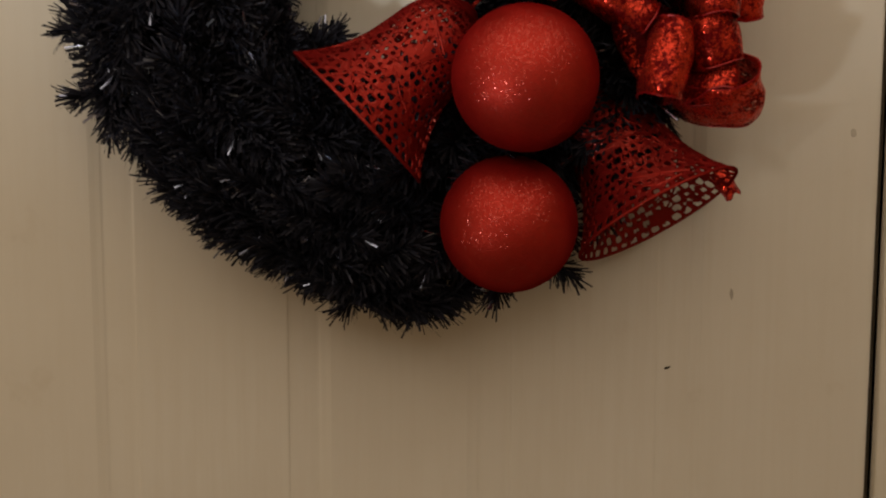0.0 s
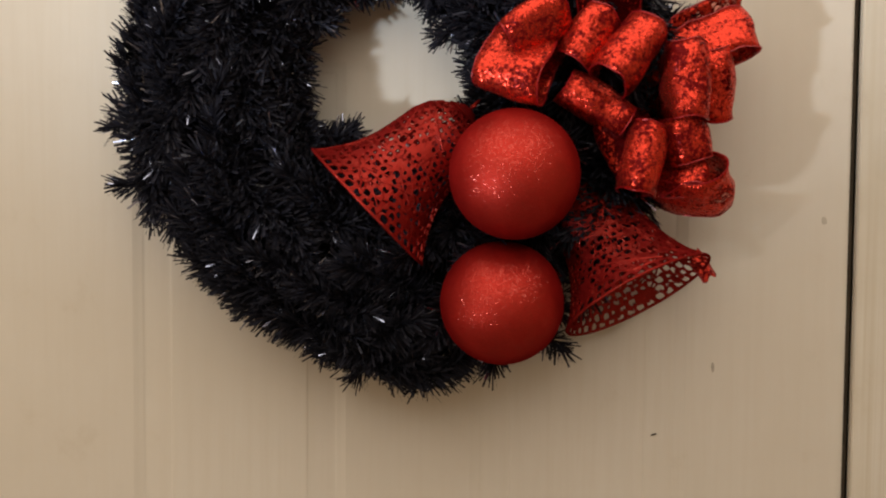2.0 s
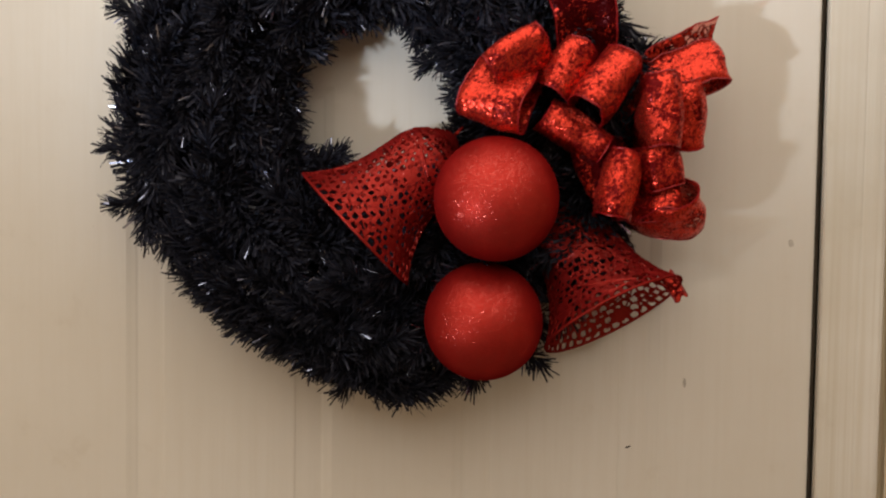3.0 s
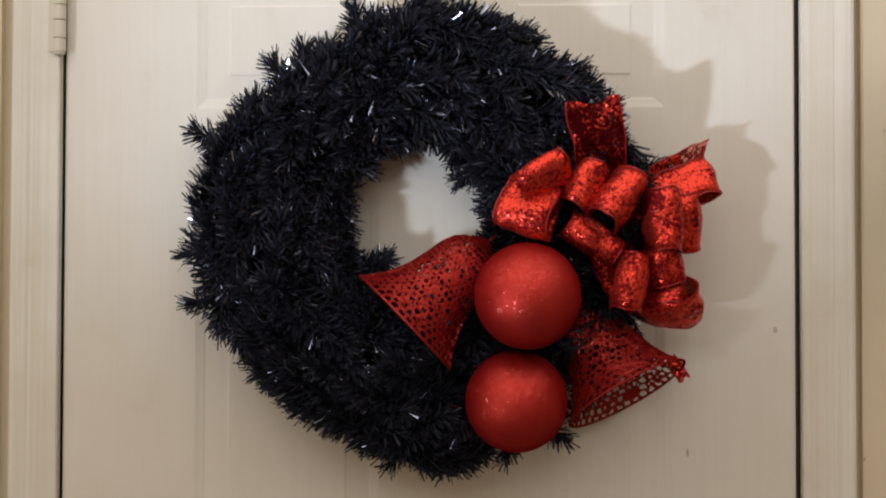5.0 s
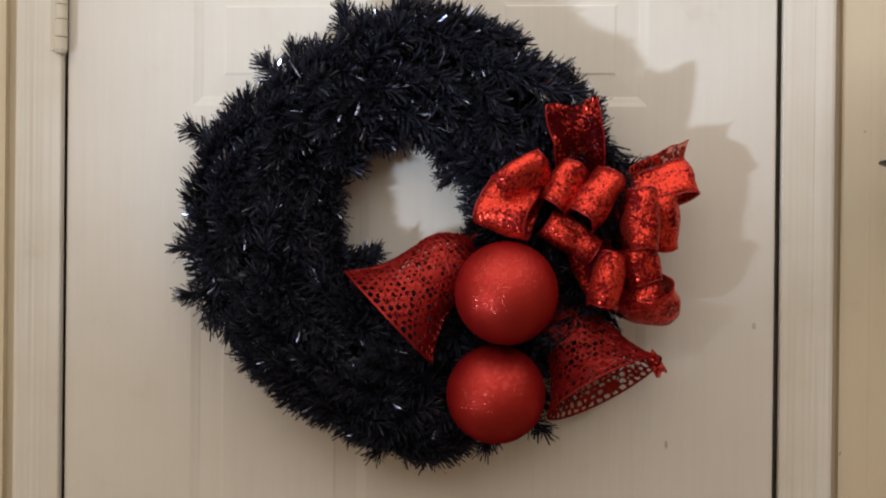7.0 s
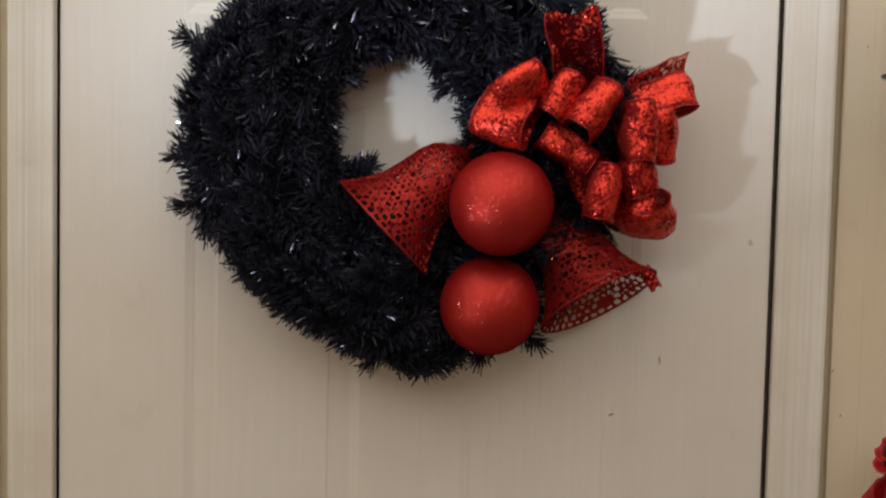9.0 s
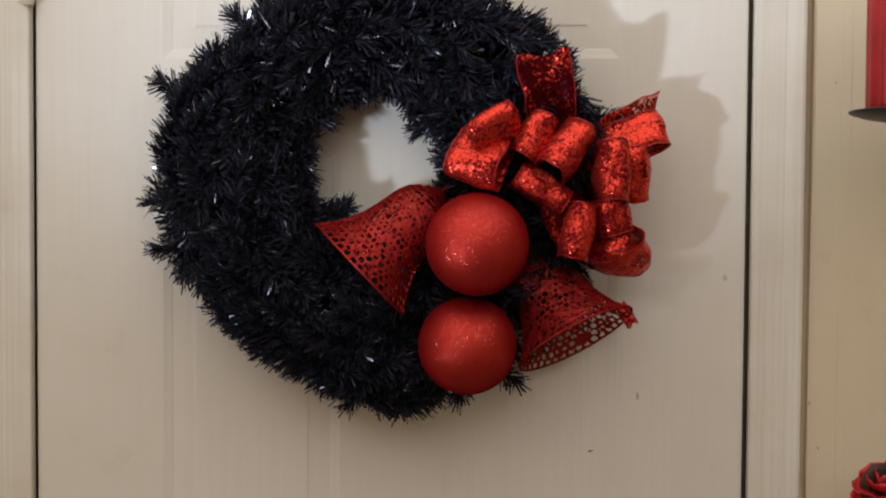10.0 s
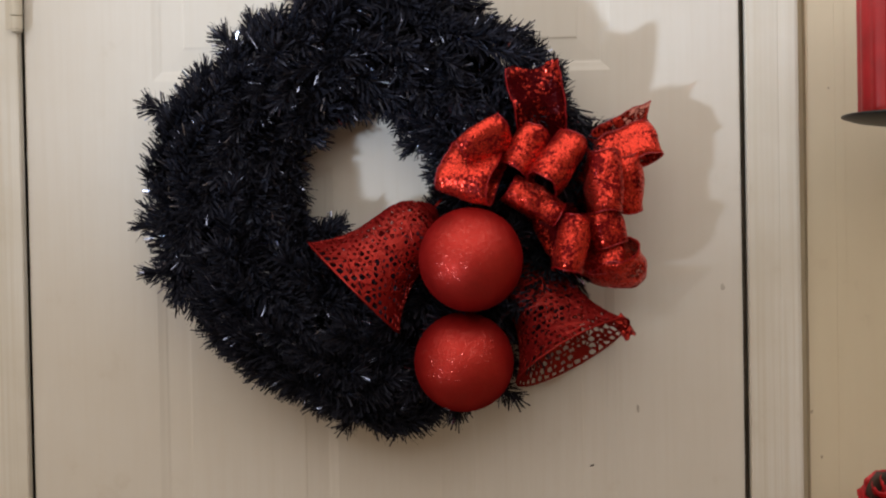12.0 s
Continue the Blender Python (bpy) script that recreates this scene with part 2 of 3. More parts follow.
def lathe(bm, profile, seg=48, centre=(0, 0, 0)):
    """Turn (radius, height) pairs about z."""
    rings = []
    for r, h in profile:
        if r < 1e-6:
            rings.append([bm.verts.new((centre[0], centre[1], centre[2] + h))])
        else:
            rings.append([bm.verts.new((centre[0] + r * math.cos(2 * math.pi * k / seg), centre[1] + r * math.sin(2 * math.pi * k / seg), centre[2] + h)) for k in range(seg)])
    for a, b in zip(rings, rings[1:]):
        for k in range(seg):
            f = [a[k % len(a)], a[(k + 1) % len(a)], b[(k + 1) % len(b)], b[k % len(b)]]
            f = list(dict.fromkeys(f))
            if len(f) > 2:
                bm.faces.new(f)
    return bm


def tube(bm, points, radius, seg=6):
    """A round wire through the points."""
    pts = [Vector(p) for p in points]
    rings = []
    for k, p in enumerate(pts):
        t = (pts[min(k + 1, len(pts) - 1)] - pts[max(k - 1, 0)]).normalized()
        a = t.orthogonal().normalized()
        if rings:
            a = (last - t * last.dot(t)).normalized()
        last = a
        b = t.cross(a)
        rings.append([bm.verts.new(p + radius * (a * math.cos(2 * math.pi * i / seg) + b * math.sin(2 * math.pi * i / seg))) for i in range(seg)])
    for r0, r1 in zip(rings, rings[1:]):
        for i in range(seg):
            bm.faces.new((r0[i], r0[(i + 1) % seg], r1[(i + 1) % seg], r1[i]))
    bm.faces.new(rings[0][::-1])
    bm.faces.new(rings[-1])
    return bm


# ---------------------------------------------------------------- room
DW, DH = 0.4065, 2.035          # half width of the opening between the gaps, its height
ROOM_X0, ROOM_X1, ROOM_Y = -3.3, 1.9, -4.2


def wall_with_doorway():
    bm = bmesh.new()
    o = DW + 0.024
    for x0, x1, z0, z1 in ((ROOM_X0, -0.4815, 0, 2.44), (0.4765, ROOM_X1, 0, 2.44), (-0.4815, 0.4765, DH + 0.075, 2.44)):
        box(bm, x0, x1, 0.0, 0.12, z0, z1)
    # a strip sunk round the casing, shaped so that a dark shadow band falls there
    for x0, x1, z0, z1 in ((-0.4815, -o, 0, DH + 0.075), (o, 0.4765, 0, DH + 0.075), (-o, o, DH + 0.024, DH + 0.075)):
        box(bm, x0, x1, 0.010, 0.12, z0, z1)
    return tagged(part("wall_north", bm, WALL), "cream painted wall round the door", "wall", kind="structure")


wall = wall_with_doorway()
for x in (0.508, 0.930):
    block("batten", x, x + 0.011, -0.0004, 0.0, 0, 2.44, WALL, 0.0003, wall)
tagged(block("wall_east", ROOM_X1, ROOM_X1 + 0.1, ROOM_Y, 0.12, 0, 2.44, ROOM), "plain side wall out of view, cream to warm the bounced light", "wall", kind="structure")
tagged(block("wall_west", ROOM_X0 - 0.1, ROOM_X0, ROOM_Y, 0.12, 0, 2.44, ROOM), "plain side wall out of view, cream to warm the bounced light", "wall", kind="structure")
tagged(block("wall_south", ROOM_X0 - 0.1, ROOM_X1 + 0.1, ROOM_Y - 0.1, ROOM_Y, 0, 2.44, ROOM), "plain wall out of view facing the door, cream to warm the bounced light", "wall", kind="structure")
# unseen sheet added to close the doorway, coloured as dark as its shade
tagged(block("dark_backing", -DW - 0.2, DW + 0.2, 0.124, 0.16, 0, 2.2, GAP_SHADE), "unseen dark backing that closes the doorway", "wall", kind="structure")
tagged(block("floor", ROOM_X0 - 0.1, ROOM_X1 + 0.1, ROOM_Y - 0.1, 0.16, -0.1, -0.002, FLOOR), "brown carpeted floor", "floor", kind="structure")
tagged(block("ceiling", ROOM_X0 - 0.1, ROOM_X1 + 0.1, ROOM_Y - 0.1, 0.16, 2.444, 2.54, CEILING), "plain ceiling out of view, cream to warm the bounced light", "ceiling", kind="structure")


# casing: a moulded board extruded along its length
CASING = ((0.0, 0.0), (0.0, 0.0080), (0.0012, 0.0094), (0.010, 0.0100), (0.024, 0.0112), (0.034, 0.0122), (0.0355, 0.0119), (0.040, 0.0132), (0.047, 0.0146),
          (0.053, 0.0152), (0.0565, 0.0143), (0.058, 0.012), (0.058, 0.0))


def casing_leg(side):
    bm = bmesh.new()
    rows = []
    for z in (0.0, DH + 0.004):
        start, wide = (DW + 0.0036, 0.962) if side > 0 else (DW + 0.0042, 0.905)
        rows.append([bm.verts.new((side * (start + a * wide), 0.010 * (b == 0) - b, z + (a if z else 0))) for a, b in CASING])
    n = len(CASING)
    for k in range(n):
        bm.faces.new((rows[0][k], rows[0][(k + 1) % n], rows[1][(k + 1) % n], rows[1][k]))
    bm.faces.new(rows[0])
    bm.faces.new(rows[1])
    return bm


def casing_head():
    bm = bmesh.new()
    rows = []
    for s in (-1, 1):
        rows.append([bm.verts.new((s * (DW + 0.004 + a), 0.010 * (b == 0) - b, DH + 0.004 + a)) for a, b in CASING])
    n = len(CASING)
    for k in range(n):
        bm.faces.new((rows[0][k], rows[0][(k + 1) % n], rows[1][(k + 1) % n], rows[1][k]))
    return bm


frame_set = tagged(empty("door_frame"), "white painted moulded wooden door casing", "door frame", kind="structure")
part("casing", casing_leg(-1), TRIM, frame_set)
part("casing", casing_leg(1), TRIM, frame_set)
part("head_casing", casing_head(), TRIM, frame_set)
# jambs, and dark strips that paint the shade inside the door gaps
block("jamb", -DW - 0.022, -DW - 0.0042, 0.001, 0.115, 0, DH + 0.022, TRIM, 0.001, frame_set)
block("jamb", DW + 0.0036, DW + 0.022, 0.001, 0.115, 0, DH + 0.022, TRIM, 0.001, frame_set)
block("head_jamb", -DW, DW, 0.001, 0.115, DH, DH + 0.022, TRIM, 0.001, frame_set)
block("gap_shade_strip", -DW - 0.0041, -DW - 0.0010, 0.008, 0.075, 0, DH, GAP_SHADE, 0, frame_set)
block("gap_shade_strip", DW - 0.0014, DW + 0.0035, 0.008, 0.075, 0, DH, GAP_SHADE, 0, frame_set)

# ---------------------------------------------------------------- door
door = tagged(empty("door", -DW, 0.018, 0.01), "closed cream six-panel door with scuffed paint", "door")
X0, X1 = -DW - 0.0008, DW - 0.0016
PANEL_X = ((-0.258, -0.052), (0.065, 0.263))
PANEL_Z = ((0.235, 0.860), (1.020, 1.600), (1.702, 1.854))
DEPTH = ((0.0, 0.0), (0.0020, 0.0004), (0.0050, 0.0010), (0.0090, 0.0015), (0.0108, 0.0020), (0.0125, 0.0021), (0.0345, 0.0014), (0.0366, 0.0012), (0.0374, 0.0007), (0.0390, 0.0005))


def slab():
    """Stiles and rails, as one face with openings for the panels, and the edges and back of the leaf."""
    bm = bmesh.new()
    xs = [X0] + [x for p in PANEL_X for x in p] + [X1]
    zs = [0.010] + [z for p in PANEL_Z for z in p] + [DH - 0.004]
    g = [[bm.verts.new((x, 0.0, z)) for z in zs] for x in xs]
    for i in range(len(xs) - 1):
        for j in range(len(zs) - 1):
            if i % 2 and j % 2:
                continue
            bm.faces.new((g[i][j], g[i + 1][j], g[i + 1][j + 1], g[i][j + 1]))
    outline = [g[i][0] for i in range(len(xs))] + [g[-1][j] for j in range(1, len(zs))] + [g[i][-1] for i in range(len(xs) - 2, -1, -1)] + [g[0][j] for j in range(len(zs) - 2, 0, -1)]
    back = [bm.verts.new((v.co.x, 0.035, v.co.z)) for v in outline]
    n = len(outline)
    for k in range(n):
        bm.faces.new((outline[k], outline[(k + 1) % n], back[(k + 1) % n], back[k]))
    bm.faces.new(back)
    bmesh.ops.recalc_face_normals(bm, faces=bm.faces)
    bm.normal_update()
    rim = [e for e in bm.edges if len(e.link_faces) == 2 and abs(e.link_faces[0].normal.dot(e.link_faces[1].normal)) < 0.3 and all(abs(v.co.y) < 1e-6 for v in e.verts)]
    bmesh.ops.bevel(bm, geom=rim, offset=0.0018, segments=2, affect="EDGES")
    return bm


def panel(x0, x1, z0, z1):
    bm = bmesh.new()
    rings = []
    for inset, y in DEPTH:
        rings.append([bm.verts.new(c) for c in ((x0 + inset, y, z0 + inset), (x1 - inset, y, z0 + inset), (x1 - inset, y, z1 - inset), (x0 + inset, y, z1 - inset))])
    for a, b in zip(rings, rings[1:]):
        for k in range(4):
            bm.faces.new((a[k], a[(k + 1) % 4], b[(k + 1) % 4], b[k]))
    bm.faces.new(rings[-1])
    return bm


under(part("slab", slab(), DOOR), door)
for px in PANEL_X:
    for pz in PANEL_Z:
        under(part("panel", panel(*px, *pz), DOOR), door)


def knuckle_hinge(z):
    h = under(block("hinge", -DW - 0.0165, -DW - 0.0060, -0.0115, -0.0080, z, z + 0.089, HINGE, 0.0005), door)
    bm = bmesh.new()
    edges = (0.000, 0.0155, 0.0360, 0.0530, 0.0710, 0.0890)
    at = (-DW - 0.0046, -0.0095, z)
    for a, b in zip(edges, edges[1:]):
        lathe(bm, ((0, a), (0.0060, a), (0.0070, a + 0.0007), (0.0070, b - 0.0012), (0.0060, b - 0.0005), (0, b - 0.0005)), 20, at)
    lathe(bm, ((0.0, -0.0040), (0.0045, -0.0036), (0.0062, -0.0022), (0.0062, 0.0), (0.0, 0.0)), 20, at)
    lathe(bm, ((0.0, 0.0890), (0.0062, 0.0890), (0.0062, 0.0912), (0.0045, 0.0926), (0.0, 0.0930)), 20, at)
    under(part("knuckle", bm, HINGE), h)


for z in (0.18, 1.030, 1.7645):
    knuckle_hinge(z)


def mark(name, x, z, w, h, angle, mat, parent, y=0.0):
    """A thin fleck or chip with an uneven outline."""
    bm = bmesh.new()
    vs = []
    for k in range(10):
        a = 2 * math.pi * k / 10
        r = 1 + 0.35 * noise.noise((x * 90 + math.cos(a), z * 90 + math.sin(a), k))
        u, v = w * r * math.cos(a) / 2, h * r * math.sin(a) / 2
        c, s = math.cos(radians(angle)), math.sin(radians(angle))
        vs.append(bm.verts.new((x + u * c - v * s, y - 0.0004, z + u * s + v * c)))
    f = bm.faces.new(vs)
    ext = bmesh.ops.extrude_face_region(bm, geom=[f])
    bmesh.ops.translate(bm, vec=(0, 0.0008, 0), verts=[e for e in ext["geom"] if isinstance(e, bmesh.types.BMVert)])
    ob = part(name, bm, mat)
    return under(ob, parent) if parent else ob


mark("paint_chip", 0.235, 1.258, 0.0065, 0.0016, 18, CHIP, door, 0.0010)
mark("scuff", 0.383, 1.457, 0.0045, 0.0075, 10, SCUFF, door)
mark("scuff", 0.287, 1.322, 0.003, 0.010, 4, SCUFF, door)
mark("fleck", -0.2915, 1.462, 0.0022, 0.0026, 0, TRIM, door)

mark("nail_hole", 0.5015, 1.675, 0.0020, 0.0026, 30, WALL_SCUFF, wall)
mark("scuff", 0.489, 1.266, 0.0024, 0.0034, 0, WALL_SCUFF, wall)
mark("scuff", 0.4785, 1.3165, 0.0022, 0.0050, -25, WALL_SCUFF, wall)

# over-the-door hanger strap
hanger = tagged(empty("wreath_hanger", 0.0, 0.0, DH), "black strap hanger hooked over the door top", "wreath hanger")
bm = bmesh.new()
box(bm, -0.0065, 0.0175, -0.0035, -0.0010, 1.735, DH - 0.002, 0.0006)
box(bm, -0.0065, 0.0175, -0.0036, 0.0370, DH - 0.0028, DH - 0.0012)
box(bm, -0.0065, 0.0175, -0.0300, -0.0040, 1.735, 1.7375, 0.0006)
box(bm, -0.0065, 0.0175, -0.0325, -0.0302, 1.735, 1.765, 0.0006)
under(part("strap", bm, STRAP), hanger)

# ---------------------------------------------------------------- wreath
WX, WZ = -0.013, 1.558
OUTER = (0.260, 0.260, 0.254, 0.254, 0.252, 0.250, 0.246, 0.228, 0.213, 0.218, 0.236, 0.228, 0.229, 0.230, 0.225, 0.226, 0.229, 0.239, 0.252, 0.256, 0.241, 0.250, 0.258, 0.260)
HOLE_X, HOLE_Z, HOLE_R = -0.012, 1.582, 0.068


def around(deg):
    """Outer and inner radius of the wreath, seen from its middle, at this angle."""
    k = (deg / 15) % 24
    a, b = OUTER[int(k)], OUTER[(int(k) + 1) % 24]
    outer = a + (b - a) * (k - int(k))
    c, s = math.cos(radians(deg)), math.sin(radians(deg))
    ox, oz = HOLE_X - WX, HOLE_Z - WZ
    d = ox * c + oz * s
    inner = d + math.sqrt(max(HOLE_R ** 2 - (ox * ox + oz * oz - d * d), 0))
    return outer, inner


def tube_point(deg, phi, grow=1.0):
    outer, inner = around(deg)
    mid, half = (outer + inner) / 2, (outer - inner) / 2
    r = mid + half * grow * math.cos(phi)
    y = -0.046 - 0.046 * grow * math.sin(phi) * (1 - 0.5 * max(0.0, -math.cos(phi)))
    return Vector((WX + r * math.cos(radians(deg)), y, WZ + r * math.sin(radians(deg))))


wreath = tagged(empty("wreath", WX, -0.002, 1.30), "round black tinsel Christmas wreath hanging on the door", "wreath")


# filler ring added inside the wreath to block light between sprigs
def shade_core():
    bm = bmesh.new()
    rings = []
    for i in range(96):
        ring = []
        for j in range(20):
            phi = 2 * math.pi * j / 20
            p = tube_point(i * 3.75, phi, 0.50 + 0.10 * noise.noise((i * 0.5, j * 0.8, 3.0)))
            ring.append(bm.verts.new(p))
        rings.append(ring)
    for i in range(96):
        for j in range(20):
            a, b = rings[i], rings[(i + 1) % 96]
            bm.faces.new((a[j], a[(j + 1) % 20], b[(j + 1) % 20], b[j]))
    return bm


under(part("shade_core", shade_core(), CORE_SHADE, smooth=True), wreath)


def sprig(seed, length, needles):
    """A wire twig with flat cut tinsel needles all round it, along +z."""
    rnd = random.Random(seed)
    verts, faces = [], []

    def strip(p, d, ln, w, side):
        k = len(verts)
        bend = d.orthogonal() * rnd.uniform(-0.12, 0.12) * ln
        m = p + d * ln * 0.55 + bend * 0.4
        e = p + d * ln + bend
        for q, ww in ((p, w * 0.8), (m, w), (e, w * 0.9)):
            verts.append(q - side * ww / 2)
            verts.append(q + side * ww / 2)
        faces.append((k, k + 1, k + 3, k + 2))
        faces.append((k + 2, k + 3, k + 5, k + 4))

    droop = Vector((math.cos(seed), math.sin(seed), 0))
    for i in range(needles):
        t = (i + rnd.random()) / needles
        a = i * 2.399 + rnd.uniform(-0.5, 0.5)
        lean = radians(rnd.uniform(46, 80) - 40 * t ** 5)
        out = Vector((math.cos(a), math.sin(a), 0))
        d = (out * math.sin(lean) + Vector((0, 0, 1)) * math.cos(lean) + droop * 0.25).normalized()
        side = d.cross(out.cross(Vector((0, 0, 1)))).normalized() if rnd.random() < 0.4 else out.cross(Vector((0, 0, 1))).normalized()
        strip(Vector((0, 0, length * t)), d, rnd.uniform(0.0160, 0.0290) * (1 - 0.2 * t), rnd.uniform(0.0010, 0.0020), side)
    for k in range(3):
        a = k * 2.094
        strip(Vector((0, 0, 0)), Vector((0, 0, 1)), length, 0.0016, Vector((math.cos(a), math.sin(a), 0)))
    me = bpy.data.meshes.new("sprig")
    me.from_pydata([tuple(v) for v in verts], [], faces)
    me.materials.append(TINSEL)
    return me


SPRIGS = [sprig(11 + k, 0.050 + 0.007 * (k % 3), 330) for k in range(8)]


def aim(p, d, spin):
    q = d.to_track_quat("Z", "Y")
    return Matrix.Translation(p) @ q.to_matrix().to_4x4() @ Matrix.Rotation(spin, 4, "Z")


rng = random.Random(5)
inv = wreath.matrix_world.inverted()
PHIS = (-24, 4, 32, 62, 92, 122, 152, 182, 206)
TUFTS = [(rng.choice((-1, -1, 1)), rng.uniform(-0.35, 0.35), rng.uniform(-0.20, 0.10), rng.uniform(-0.3, 0.3)) for k in range(150)]
sprig_poses = []
for j, ph in enumerate(PHIS):
    count = (50, 50, 52, 54, 54, 48, 38, 28, 22)[j]
    clumps = count // 3
    edge = ph < 20 or ph > 170
    for i in range(count):
        # sprigs bunch into tufts that lean one way
        q = (i / count * clumps + 0.5 * (j % 2)) % clumps
        home = int(q) + 0.5
        deg = (home + (q - home) * 0.92 + rng.uniform(-0.20, 0.20)) * 360 / clumps
        way, tx, ty, tz = TUFTS[int(q) + 17 * (j // 2)]
        phi = radians(ph + rng.uniform(-11, 11))
        p = tube_point(deg, phi, 0.82 if ph < 20 else 0.80 if ph > 140 else 0.94)
        n = (p - tube_point(deg, phi, 0.2)).normalized()
        c, s = math.cos(radians(deg)), math.sin(radians(deg))
        tang = Vector((-s, 0, c)) * way
        d = (n * (0.80 if edge else 0.24) + tang * rng.uniform(0.5, 0.9) + Vector((tx, ty, tz)) + Vector((rng.uniform(-0.15, 0.15), rng.uniform(-0.12, 0.05), rng.uniform(-0.15, 0.15)))).normalized()
        me = rng.choice(SPRIGS)
        base = p - d * (0.052 if edge else 0.046)
        sprig_poses.append((me, aim(base, d, rng.uniform(0, 6.28)) @ Matrix.Scale(rng.uniform(0.9, 1.12), 4)))
# sprigs that stick out of the round
for x, z, lean in ((-0.253, 1.675, 150), (-0.167, 1.752, 118), (-0.075, 1.806, 96), (-0.060, 1.800, 110), (-0.250, 1.537, 188), (-0.244, 1.485, 192), (-0.034, 1.536, 20),
                   (-0.045, 1.530, 40), (0.242, 1.630, 10), (0.143, 1.348, -35), (0.039, 1.618, 200), (0.008, 1.312, -85), (-0.114, 1.765, 100), (-0.130, 1.760, 80)):
    d = Vector((math.cos(radians(lean)), -0.10, math.sin(radians(lean)))).normalized()
    sprig_poses.append((rng.choice(SPRIGS), aim(Vector((x, -0.042, z)) - d * 0.058, d, rng.uniform(0, 6.28))))
for me, m in sprig_poses:
    ob = new("sprig", me)
    ob.parent = wreath
    ob.matrix_basis = inv @ m

# ---------------------------------------------------------------- balls
def ball(x, y, z, r, label, spin):
    thing = tagged(empty("christmas_ball", x, y, z), label, "ornament", "glitter balls on the wreath")
    bm = bmesh.new()
    bmesh.ops.create_uvsphere(bm, u_segments=72, v_segments=40, radius=r)
    part("ball", bm, BALL, thing, smooth=True)
    bm = bmesh.new()
    lathe(bm, ((0.0, r + 0.009), (0.007, r + 0.009), (0.009, r + 0.007), (0.0095, r - 0.002), (0.0, r - 0.002)), 24)
    part("cap", bm, EDGE, thing)
    thing.matrix_world = pose(x, y, z, *spin)
    return thing


ball(0.107, -0.130, 1.496, 0.0527, "round red glitter ball ornament on the wreath", (-120, 10, 0))
ball(0.097, -0.100, 1.389, 0.0517, "lower round red glitter ball ornament on the wreath", (-110, 30, 0))

# ---------------------------------------------------------------- bells
def bell_radius(s, rim):
    table = ((0.0, 1.0), (0.05, 0.925), (0.14, 0.81), (0.28, 0.685), (0.42, 0.60), (0.60, 0.545), (0.74, 0.51), (0.84, 0.44), (0.92, 0.32), (0.97, 0.20), (1.0, 0.10))
    for (a, ra), (b, rb) in zip(table, table[1:]):
        if s <= b:
            return rim * (ra + (rb - ra) * (s - a) / (b - a))
    return rim * table[-1][1]


